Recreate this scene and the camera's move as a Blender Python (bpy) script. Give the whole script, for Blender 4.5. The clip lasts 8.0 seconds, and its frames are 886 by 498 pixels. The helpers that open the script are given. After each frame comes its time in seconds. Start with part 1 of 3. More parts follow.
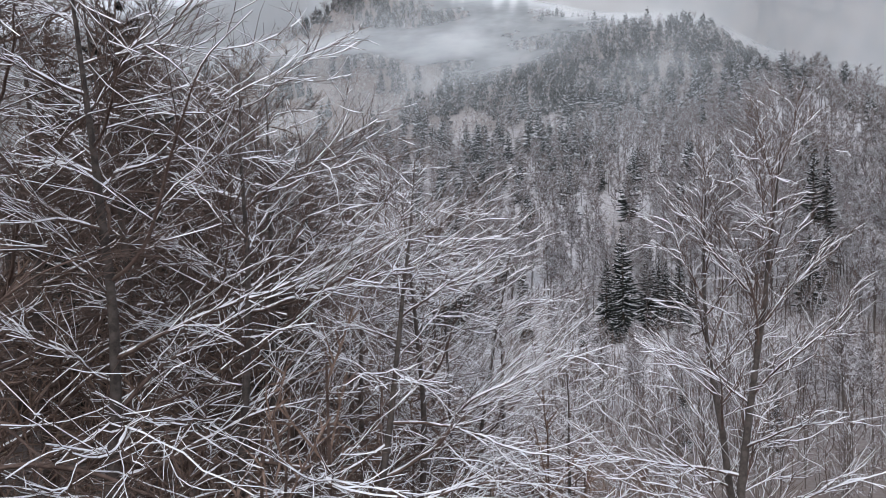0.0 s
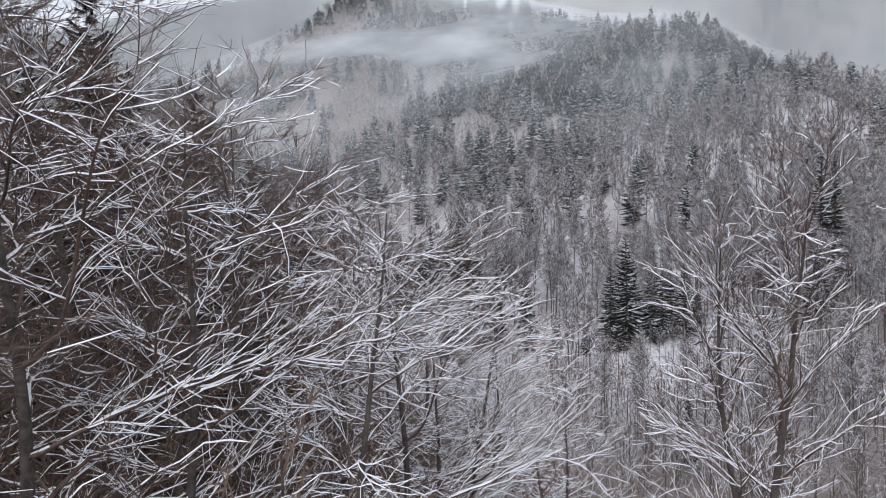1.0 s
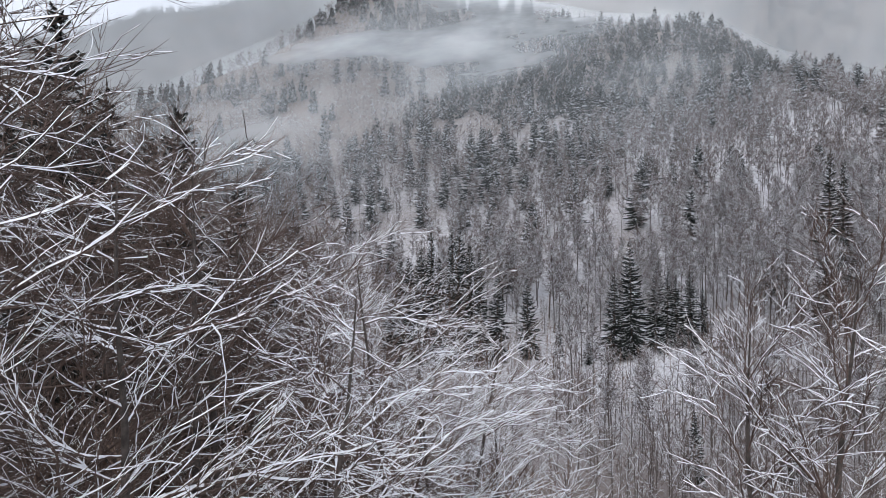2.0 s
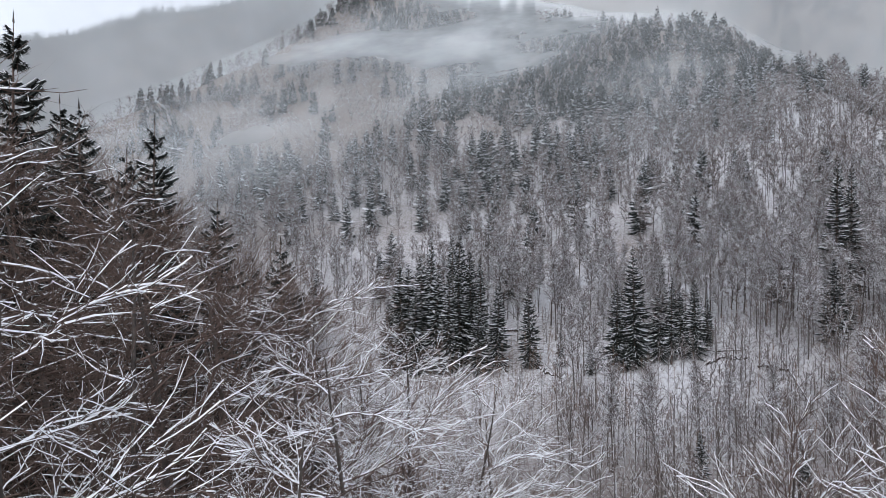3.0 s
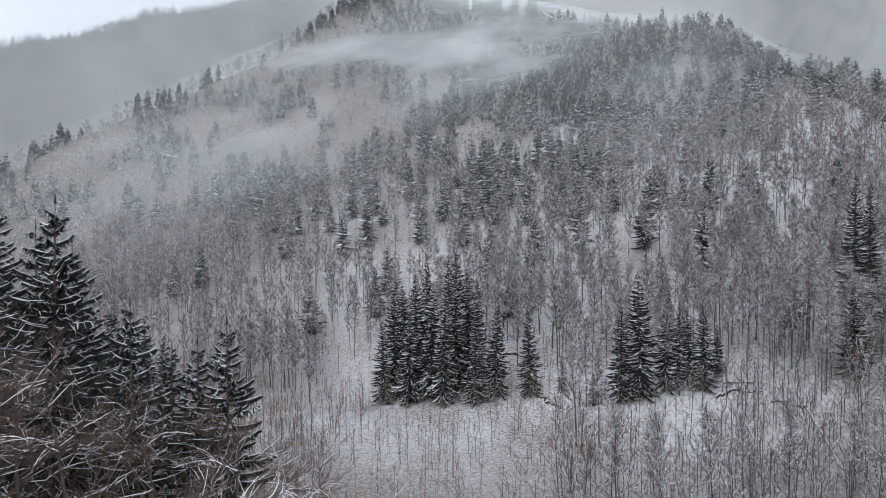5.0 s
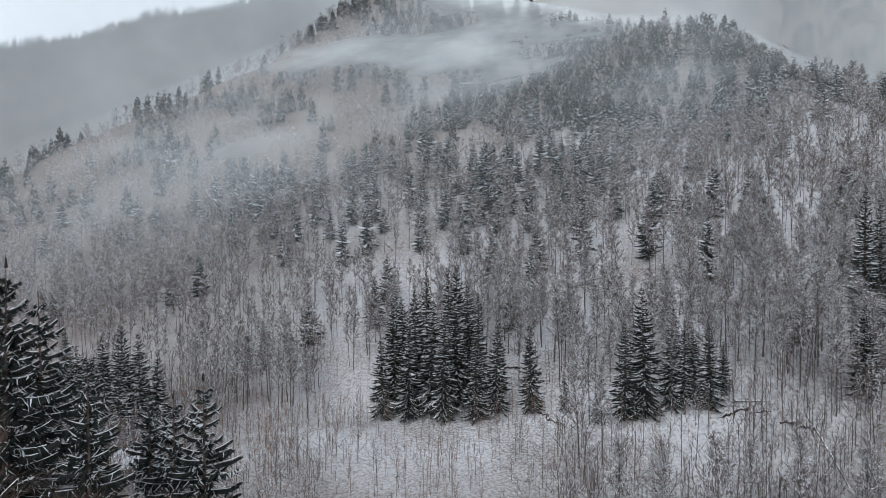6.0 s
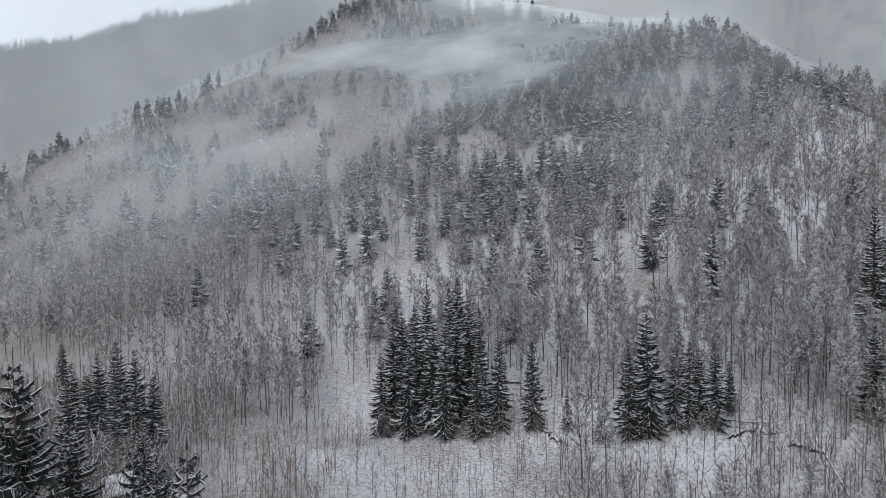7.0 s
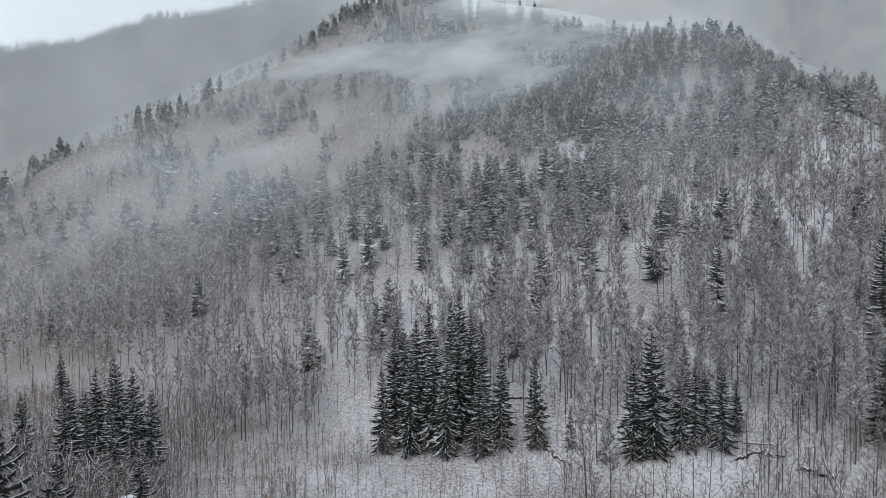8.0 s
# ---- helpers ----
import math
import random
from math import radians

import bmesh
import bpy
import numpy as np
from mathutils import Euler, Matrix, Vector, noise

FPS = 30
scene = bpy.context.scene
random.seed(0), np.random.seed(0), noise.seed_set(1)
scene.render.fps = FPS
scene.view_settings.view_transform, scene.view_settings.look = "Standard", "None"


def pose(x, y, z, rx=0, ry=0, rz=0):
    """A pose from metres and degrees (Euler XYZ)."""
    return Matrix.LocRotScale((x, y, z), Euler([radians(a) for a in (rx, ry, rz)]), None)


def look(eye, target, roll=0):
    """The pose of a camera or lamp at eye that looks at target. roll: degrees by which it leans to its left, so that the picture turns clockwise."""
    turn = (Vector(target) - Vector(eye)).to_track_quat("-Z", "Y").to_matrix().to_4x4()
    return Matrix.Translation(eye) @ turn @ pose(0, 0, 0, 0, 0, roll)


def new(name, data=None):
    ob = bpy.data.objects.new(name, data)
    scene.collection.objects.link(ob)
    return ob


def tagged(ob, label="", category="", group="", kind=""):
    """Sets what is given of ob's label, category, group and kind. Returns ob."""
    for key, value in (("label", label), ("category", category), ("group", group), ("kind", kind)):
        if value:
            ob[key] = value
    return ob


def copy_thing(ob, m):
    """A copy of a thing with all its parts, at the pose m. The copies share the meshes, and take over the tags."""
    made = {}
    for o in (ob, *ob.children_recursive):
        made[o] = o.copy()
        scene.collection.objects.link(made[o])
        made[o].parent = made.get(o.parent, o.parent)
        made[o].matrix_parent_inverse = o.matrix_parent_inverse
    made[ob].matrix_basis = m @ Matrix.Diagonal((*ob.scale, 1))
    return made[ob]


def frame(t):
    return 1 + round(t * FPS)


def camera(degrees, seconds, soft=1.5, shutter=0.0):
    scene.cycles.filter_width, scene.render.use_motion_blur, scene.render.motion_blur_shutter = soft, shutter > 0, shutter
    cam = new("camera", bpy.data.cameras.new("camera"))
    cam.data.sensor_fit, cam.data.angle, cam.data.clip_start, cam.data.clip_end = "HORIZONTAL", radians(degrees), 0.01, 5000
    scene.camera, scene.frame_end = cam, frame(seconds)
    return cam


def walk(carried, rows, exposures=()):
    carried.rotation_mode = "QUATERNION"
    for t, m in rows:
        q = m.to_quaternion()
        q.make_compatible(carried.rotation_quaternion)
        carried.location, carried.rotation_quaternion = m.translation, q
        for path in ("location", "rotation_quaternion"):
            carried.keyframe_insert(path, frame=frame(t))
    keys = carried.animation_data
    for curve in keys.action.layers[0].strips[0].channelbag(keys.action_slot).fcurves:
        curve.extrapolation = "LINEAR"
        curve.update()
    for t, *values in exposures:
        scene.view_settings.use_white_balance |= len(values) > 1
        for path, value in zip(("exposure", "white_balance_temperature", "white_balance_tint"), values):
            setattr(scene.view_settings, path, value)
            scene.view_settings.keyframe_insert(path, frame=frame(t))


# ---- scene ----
cam = camera(73.0, 8.0, soft=0.65)
METRES, EYE, TILT, LEAN, TURN = 25.0, 24.0, -1.0, 0.0, 0.0
ROWS = [
    (0.0, 0.0, 0.0, 0.0, 0.0, 0.0, -0.0),
    (0.5, 0.0108, 0.0337, 0.025, 0.18, -0.0, 0.05),
    (1.0, 0.0214, 0.0688, 0.0502, 0.35, 0.01, 0.09),
    (1.5, 0.0309, 0.1059, 0.077, 0.51, 0.0, 0.07),
    (3.0, 0.0535, 0.2214, 0.1803, 0.82, -0.18, 0.15),
    (3.5, 0.0728, 0.2757, 0.2138, 0.92, -0.22, 0.16),
    (4.0, 0.09, 0.3353, 0.2605, 1.01, -0.26, 0.2),
    (4.5, 0.1059, 0.394, 0.311, 1.11, -0.29, 0.26),
    (6.0, 0.1396, 0.5434, 0.4655, 1.45, -0.37, 0.42),
    (6.5, 0.144, 0.5813, 0.5237, 1.52, -0.41, 0.46),
    (7.0, 0.1456, 0.6159, 0.5826, 1.59, -0.44, 0.49),
    (7.5, 0.1455, 0.6468, 0.6403, 1.67, -0.44, 0.5),
    (8.0, 0.1447, 0.6755, 0.6965, 1.76, -0.45, 0.5),
]
walk(cam, [(t, pose(0, 0, EYE, TILT, LEAN, TURN) @ pose(METRES * x, METRES * y, METRES * z, 90 + pitch, roll, yaw)) for t, x, y, z, yaw, pitch, roll in ROWS],
     exposures=[(0.0, 0.33, 6420, 15), (1.7, 0.28, 6390, 14), (4.7, 0.22, 6320, 11), (6.0, 0.13, 6330, 9), (8.0, 0.08, 6350, 9)])


# ---- world and light: an overcast winter sky ----
world = bpy.data.worlds.new("world")
scene.world = world
world.use_nodes = True
wn, wl = world.node_tree.nodes, world.node_tree.links
wn.clear()
sky = wn.new("ShaderNodeTexSky")
sky.sky_type, sky.sun_disc = "NISHITA", False
sky.sun_elevation, sky.sun_rotation = radians(34), radians(200)
sky_bg = wn.new("ShaderNodeBackground")
sky_bg.inputs["Strength"].default_value = 0.05
wl.new(sky.outputs[0], sky_bg.inputs["Color"])
cloud_bg = wn.new("ShaderNodeBackground")
cloud_bg.inputs["Color"].default_value = (0.935, 0.965, 1.0, 1)
cloud_bg.inputs["Strength"].default_value = 0.80
sky_sum = wn.new("ShaderNodeAddShader")
wl.new(sky_bg.outputs[0], sky_sum.inputs[0])
wl.new(cloud_bg.outputs[0], sky_sum.inputs[1])
w_out = wn.new("ShaderNodeOutputWorld")
wl.new(sky_sum.outputs[0], w_out.inputs["Surface"])

sun = new("sun", bpy.data.lights.new("sun", "SUN"))
sun.data.energy, sun.data.angle, sun.data.color = 1.25, radians(50), (1.0, 0.985, 0.97)
sun.matrix_world = look((-60, -150, 160), (0, 0, 0))


# ---- materials ----
class Nodes:
    """A small helper to write node materials."""

    def __init__(self, name):
        self.mat = bpy.data.materials.new(name)
        self.mat.use_nodes = True
        self.n, self.l = self.mat.node_tree.nodes, self.mat.node_tree.links
        self.n.clear()
        self.out = self.n.new("ShaderNodeOutputMaterial")

    def put(self, socket, value):
        if isinstance(value, bpy.types.NodeSocket):
            self.l.new(value, socket)
        elif isinstance(value, tuple) and len(value) == 3 and socket.type == "RGBA":
            socket.default_value = (*value, 1)
        else:
            socket.default_value = value

    def coords(self):
        g = self.n.new("ShaderNodeNewGeometry")
        return g.outputs["Position"]

    def noise(self, scale, detail=3.0, rough=0.55, vec=None):
        t = self.n.new("ShaderNodeTexNoise")
        t.inputs["Scale"].default_value, t.inputs["Detail"].default_value, t.inputs["Roughness"].default_value = scale, detail, rough
        self.l.new(vec or self.coords(), t.inputs["Vector"])
        return t.outputs["Fac"]

    def math(self, op, a, b=0.0, clamp=False):
        m = self.n.new("ShaderNodeMath")
        m.operation, m.use_clamp = op, clamp
        self.put(m.inputs[0], a)
        self.put(m.inputs[1], b)
        return m.outputs[0]

    def ramp(self, v, lo, hi, a=0.0, b=1.0):
        m = self.n.new("ShaderNodeMapRange")
        m.interpolation_type = "SMOOTHSTEP"
        for k, x in zip(("Value", "From Min", "From Max", "To Min", "To Max"), (v, lo, hi, a, b)):
            self.put(m.inputs[k], x)
        return m.outputs[0]

    def mix(self, f, a, b):
        m = self.n.new("ShaderNodeMix")
        m.data_type = "RGBA"
        self.put(m.inputs[0], f)
        self.put(m.inputs[6], a)
        self.put(m.inputs[7], b)
        return m.outputs[2]

    def up(self):
        g = self.n.new("ShaderNodeNewGeometry")
        x = self.n.new("ShaderNodeSeparateXYZ")
        self.l.new(g.outputs["Normal"], x.inputs[0])
        return x.outputs[2]

    def axis(self, i):
        x = self.n.new("ShaderNodeSeparateXYZ")
        self.l.new(self.coords(), x.inputs[0])
        return x.outputs[i]

    def rnd(self, island=False):
        g = self.n.new("ShaderNodeNewGeometry" if island else "ShaderNodeObjectInfo")
        return g.outputs["Random Per Island" if island else "Random"]

    def surface(self, colour, rough=0.8, bump=None, strength=0.3, distance=0.02):
        p = self.n.new("ShaderNodeBsdfPrincipled")
        self.put(p.inputs["Base Color"], colour)
        self.put(p.inputs["Roughness"], rough)
        p.inputs["Specular IOR Level"].default_value = 0.25
        if bump is not None:
            b = self.n.new("ShaderNodeBump")
            b.inputs["Strength"].default_value, b.inputs["Distance"].default_value = strength, distance
            self.l.new(bump, b.inputs["Height"])
            self.l.new(b.outputs[0], p.inputs["Normal"])
        self.l.new(p.outputs[0], self.out.inputs["Surface"])
        return self.mat


SNOW = (0.80, 0.83, 0.87)


def snow_material():
    k = Nodes("snow")
    v = k.ramp(k.noise(3.0, 4), 0.3, 0.7)
    return k.surface(k.mix(v, (0.74, 0.77, 0.82), (0.86, 0.88, 0.90)), 0.7, k.noise(25, 4), 0.4, 0.01)


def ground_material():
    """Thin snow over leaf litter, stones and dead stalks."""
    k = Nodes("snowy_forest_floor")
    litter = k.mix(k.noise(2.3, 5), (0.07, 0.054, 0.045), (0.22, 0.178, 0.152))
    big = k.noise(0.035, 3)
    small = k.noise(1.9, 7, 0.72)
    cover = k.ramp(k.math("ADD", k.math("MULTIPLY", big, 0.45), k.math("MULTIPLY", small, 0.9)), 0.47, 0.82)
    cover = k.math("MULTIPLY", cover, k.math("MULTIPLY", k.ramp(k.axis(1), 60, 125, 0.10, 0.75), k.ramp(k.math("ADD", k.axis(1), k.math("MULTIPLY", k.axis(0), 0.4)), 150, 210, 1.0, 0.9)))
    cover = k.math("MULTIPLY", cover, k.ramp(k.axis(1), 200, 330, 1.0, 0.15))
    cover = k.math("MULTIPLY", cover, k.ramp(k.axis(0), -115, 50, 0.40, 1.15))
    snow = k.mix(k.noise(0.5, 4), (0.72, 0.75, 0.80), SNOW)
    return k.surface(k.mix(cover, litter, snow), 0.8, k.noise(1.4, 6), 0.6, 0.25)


def bark_material(name, dark, light, snow_low, snow_high, island=False, frost=None):
    """Bark with snow caught on whatever faces up; frost: the share of twigs left bare of rime."""
    k = Nodes(name)
    base = k.mix(k.ramp(k.noise(6.0, 5, 0.65), 0.3, 0.7), dark, light)
    base = k.mix(k.math("MULTIPLY", k.rnd(island), 0.5), base, light)
    s = k.ramp(k.math("ADD", k.up(), k.math("MULTIPLY", k.math("SUBTRACT", k.noise(2.5, 3), 0.5), 1.2)), snow_low, snow_high)
    if frost is not None:
        s = k.math("MAXIMUM", s, k.math("MULTIPLY", k.math("GREATER_THAN", k.rnd(True), frost), 0.75))
    return k.surface(k.mix(s, base, SNOW), 0.85, k.noise(14, 5), 0.4, 0.02)


def needle_material(name, snow_low, snow_high, island=False, frost=None):
    k = Nodes(name)
    base = k.mix(k.ramp(k.noise(4.0, 4), 0.3, 0.7), (0.008, 0.011, 0.011), (0.029, 0.036, 0.033))
    base = k.mix(k.math("MULTIPLY", k.rnd(island), 0.35), base, (0.042, 0.045, 0.038))
    lump = k.math("MULTIPLY", k.math("SUBTRACT", k.noise(1.6, 4, 0.65), 0.5), 1.5)
    s = k.ramp(k.math("ADD", k.up(), lump), snow_low, snow_high)
    if frost is not None:
        s = k.math("MAXIMUM", s, k.math("MULTIPLY", k.math("GREATER_THAN", k.rnd(True), frost), 0.9))
    return k.surface(k.mix(s, base, SNOW), 0.85)


def mist_haze_surface(k, f):
    """Mist and haze imitated by a sheet: the share f of the light is scattered, the rest passes."""
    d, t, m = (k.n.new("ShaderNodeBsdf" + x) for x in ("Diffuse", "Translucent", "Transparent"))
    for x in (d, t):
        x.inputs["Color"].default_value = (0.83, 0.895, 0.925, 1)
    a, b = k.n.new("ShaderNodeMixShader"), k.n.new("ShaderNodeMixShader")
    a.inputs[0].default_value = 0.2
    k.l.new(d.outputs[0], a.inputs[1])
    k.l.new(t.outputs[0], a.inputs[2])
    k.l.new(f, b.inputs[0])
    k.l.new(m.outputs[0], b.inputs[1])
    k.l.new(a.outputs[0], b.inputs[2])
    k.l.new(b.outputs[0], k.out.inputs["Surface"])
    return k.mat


def slope_mist_haze(name, density, scale, lo, hi, floor, y_from, y_full):
    """Mist wisps and distance haze put into opacity over the wooded slope: denser uphill, thinning out towards its
    shoulders.
    """
    k = Nodes(name)
    x, y = k.axis(0), k.axis(1)
    wisp = k.ramp(k.noise(scale, 5, 0.55), lo, hi, floor, 1.0)
    f = k.math("MULTIPLY", wisp, k.ramp(y, y_from, y_full, 0.0, 1.0))
    left = k.math("ADD", k.math("MULTIPLY", x, -0.71), k.math("MULTIPLY", y, 0.70))
    f = k.math("MULTIPLY", f, k.ramp(left, 305, 400, 1.0, 0.0))
    f = k.math("MULTIPLY", f, k.ramp(k.math("ADD", x, k.math("MULTIPLY", y, 0.62)), 318, 366, 1.0, 0.0))
    return mist_haze_surface(k, k.math("MULTIPLY", f, k.ramp(y, 450, 530, density, 0.62), True))


def veil_haze(name, across, up, rim):
    """Haze put into a sheet's opacity: it changes from west to east, thins out upwards and begins softly at its rim."""
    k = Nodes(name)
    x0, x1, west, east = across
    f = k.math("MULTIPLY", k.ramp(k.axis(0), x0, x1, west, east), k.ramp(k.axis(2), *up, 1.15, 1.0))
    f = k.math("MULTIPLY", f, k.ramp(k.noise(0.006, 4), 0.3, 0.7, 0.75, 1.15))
    return mist_haze_surface(k, k.math("MULTIPLY", k.math("MINIMUM", f, 0.94), k.ramp(k.axis(0), *rim)))


M_SNOW = snow_material()
M_GROUND = ground_material()
M_BARK = bark_material("beech_bark", (0.055, 0.038, 0.032), (0.165, 0.120, 0.100), 1.05, 1.3)
M_TRUNK = bark_material("trunk_bark", (0.030, 0.026, 0.024), (0.115, 0.100, 0.090), 0.75, 1.1)
M_FARBARK = bark_material("far_bark", (0.050, 0.043, 0.039), (0.13, 0.112, 0.10), 0.65, 0.95)
M_FARTWIG = bark_material("far_twigs", (0.082, 0.066, 0.062), (0.20, 0.168, 0.158), 0.55, 1.0, True, 0.80)
M_TWIGS = bark_material("twigs", (0.082, 0.066, 0.062), (0.20, 0.168, 0.158), 0.50, 1.0, True, 0.70)
M_BROWN = bark_material("brown_brush", (0.120, 0.082, 0.064), (0.27, 0.195, 0.155), 0.9, 1.2, True)
M_NEEDLE = needle_material("snowy_needles", 0.95, 1.35, False, 0.92)
M_MIDNEEDLE = needle_material("frosted_needles", 0.70, 1.2, False, 0.88)
M_HAZYNEEDLE = needle_material("hazy_needles", 0.45, 1.1, True, None)
M_FARNEEDLE = needle_material("far_snowy_needles", 0.58, 1.1, True, None)


# ---- the lie of the land ----
def soft_max(a, b, k):
    h = np.clip(0.5 + 0.5 * (a - b) / k, 0, 1)
    return b + (a - b) * h + k * h * (1 - h)


def bumps(x, y):
    return (np.sin(x * 0.11 + 1.3) * np.cos(y * 0.09 - 0.4) * 1.1 + np.sin(x * 0.031 - y * 0.043) * 2.2
            + np.sin(x * 0.27 + y * 0.21) * 0.35)


def hill_edges(x, y):
    """How far a place lies beyond the western and the eastern shoulder of the wooded slope."""
    left = -0.71 * (x + 165) + 0.70 * (y - 385) - 9 * np.sin(y * 0.04 + 0.6)
    return left, np.maximum(0.62 * (x - 110) + 0.78 * (y - 396), 0.96 * (x - 146) - 0.05 * (y - 250))


def land(x, y):
    """Height of the ground: the near hillside, the valley floor, the wooded slope across and the hazy mountains behind."""
    x, y = np.asarray(x, float), np.asarray(y, float)
    u, v = x / 100, np.minimum((y - 120) / 100, 5)
    near = 14 - 0.38 * x - 0.12 * y - 0.0022 * np.abs(y) * y
    near = np.minimum(near, 60)
    slope = -7.7 + 27.5 * u + 45.1 * v - 6.2 * u * v + 4.4 * v * v
    left, right = hill_edges(x, y)
    slope = slope + 11 * np.exp(-((x - 60) ** 2 + (y - 104) ** 2) / 420)
    slope = slope - 1.15 * np.maximum(left, 0) - 0.9 * np.maximum(right, 0)
    back = 397 + 0.16 * (x + 297) - 0.62 * np.abs(y - 940) + 4 * np.sin(x * 0.012) + 4 * np.sin(x * 0.03 + y * 0.01)
    z = soft_max(soft_max(near, -1.5 + 0 * x, 6), slope, 5)
    z = soft_max(z, np.maximum(back, -60), 20)
    far = np.clip((np.hypot(x, y) - 70) / 60, 0, 1)
    return z + bumps(x, y) * far


def mesh_from(name, verts, faces, mats=(), mat_index=None, smooth=False):
    """A mesh from arrays of corners and of triangles or quads (rows of equal length)."""
    me = bpy.data.meshes.new(name)
    verts, faces = np.asarray(verts, np.float32), np.asarray(faces, np.int32)
    n, k = faces.shape
    me.vertices.add(len(verts))
    me.vertices.foreach_set("co", verts.ravel())
    me.loops.add(n * k)
    me.loops.foreach_set("vertex_index", faces.ravel())
    me.polygons.add(n)
    me.polygons.foreach_set("loop_start", np.arange(0, n * k, k, dtype=np.int32))
    for m in mats:
        me.materials.append(m)
    if mat_index is not None:
        me.polygons.foreach_set("material_index", np.asarray(mat_index, np.int32))
    me.polygons.foreach_set("use_smooth", np.full(n, smooth))
    me.update(calc_edges=True)
    return me


def grid_sheet(xs, ys, height):
    gx, gy = np.meshgrid(xs, ys)
    verts = np.c_[gx.ravel(), gy.ravel(), height(gx, gy).ravel()]
    w, h = len(xs), len(ys)
    i = (np.arange(h - 1)[:, None] * w + np.arange(w - 1)[None]).ravel()
    return verts, np.c_[i, i + 1, i + w + 1, i + w]


xs = np.r_[np.arange(-2400, -400, 80), np.arange(-400, -120, 8), np.arange(-120, 140, 2.5), np.arange(140, 420, 8), np.arange(420, 2401, 80)]
ys = np.r_[np.arange(-1500, -40, 60), np.arange(-40, 240, 2.5), np.arange(240, 560, 6), np.arange(560, 1300, 20), np.arange(1300, 4001, 100)]
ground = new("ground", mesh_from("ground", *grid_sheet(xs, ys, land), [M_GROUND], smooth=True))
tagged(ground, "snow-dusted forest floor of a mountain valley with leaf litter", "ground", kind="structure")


# ---- mesh kit for trees ----
class Heap:
    """Collects corners and triangles."""

    def __init__(self):
        self.v, self.f, self.m, self.n = [], [], [], 0

    def add(self, verts, faces, m=0):
        self.v.append(np.asarray(verts, float))
        faces = np.asarray(faces, int)
        self.f.append(faces + self.n)
        self.m.append(np.full(len(faces), m))
        self.n += len(verts)

    def arrays(self):
        return np.concatenate(self.v), np.concatenate(self.f), np.concatenate(self.m)

    def mesh(self, name, mats, smooth=False):
        v, f, m = self.arrays()
        return mesh_from(name, v, f, mats, m, smooth)


def unit(v):
    return v / (np.linalg.norm(v) + 1e-9)


def tube(heap, pts, rad, sides, m=0):
    """A tapered tube along the points, drawn to a point at its end."""
    pts, rad = np.asarray(pts, float), np.asarray(rad, float)
    n = len(pts)
    d = np.gradient(pts, axis=0)
    d /= np.linalg.norm(d, axis=1)[:, None] + 1e-9
    ref = np.where(np.abs(d[:, 2:3]) > 0.9, np.array([[1.0, 0, 0]]), np.array([[0, 0, 1.0]]))
    a = np.cross(d, ref)
    a /= np.linalg.norm(a, axis=1)[:, None] + 1e-9
    b = np.cross(d, a)
    t = np.arange(sides) * 2 * np.pi / sides
    ring = a[:, None] * np.cos(t)[None, :, None] + b[:, None] * np.sin(t)[None, :, None]
    verts = (pts[:, None] + ring * rad[:, None, None]).reshape(-1, 3)
    i = np.arange(n - 1)[:, None] * sides
    j, k = np.arange(sides)[None], (np.arange(sides)[None] + 1) % sides
    p, q, r, s = (i + j).ravel(), (i + k).ravel(), (i + sides + k).ravel(), (i + sides + j).ravel()
    heap.add(verts, np.r_[np.c_[p, r, q], np.c_[p, s, r]], m)


def snow_ridge(heap, rng, pts, rad, thick=0.014, gaps=0.12, cap=0.026):
    """Snow lying along the top of a branch: two sloping sides with a ridge, broken here and there."""
    pts, rad = np.asarray(pts, float), np.asarray(rad, float)
    n = len(pts)
    d = np.gradient(pts, axis=0)
    d /= np.linalg.norm(d, axis=1)[:, None] + 1e-9
    side = np.cross(d, (0, 0, 1.0))
    lie = np.linalg.norm(side, axis=1)
    side /= lie[:, None] + 1e-9
    over = np.cross(side, d)
    w = np.minimum(rad * 0.8 + 0.0015, cap) * np.clip(lie * 1.3, 0.2, 1)
    h = (rad * 1.05 + thick) * np.clip(lie * 1.2, 0.3, 1)
    w, h = w * rng.uniform(0.6, 1.2, n), h * rng.uniform(0.65, 1.3, n)
    left, right, top = pts - side * w[:, None], pts + side * w[:, None], pts + over * h[:, None]
    verts = np.stack([left, top, right], 1).reshape(-1, 3)
    keep = [i for i in range(n - 1) if lie[i] > 0.35 and rng.random() > gaps]
    if not keep:
        return
    i = np.array(keep) * 3
    f = np.r_[np.c_[i, i + 1, i + 4], np.c_[i, i + 4, i + 3], np.c_[i + 1, i + 2, i + 5], np.c_[i + 1, i + 5, i + 4]]
    heap.add(verts, f)


def bent(rng, start, way, length, n, lift, wobble):
    """A bending line of n + 1 points; lift bends it up (or down)."""
    pts, d = [np.array(start, float)], unit(np.array(way, float))
    for _ in range(n):
        d = unit(d + np.array([0, 0, lift / n]) + rng.normal(0, wobble, 3))
        pts.append(pts[-1] + d * length / n)
    return np.array(pts)


def smoothed(pts):
    """The same line with its corners cut, ends kept."""
    a, b = pts[:-1] * 0.75 + pts[1:] * 0.25, pts[:-1] * 0.25 + pts[1:] * 0.75
    mid = np.stack([a, b], 1).reshape(-1, 3)
    return np.r_[pts[:1], mid[1:-1], pts[-1:]]


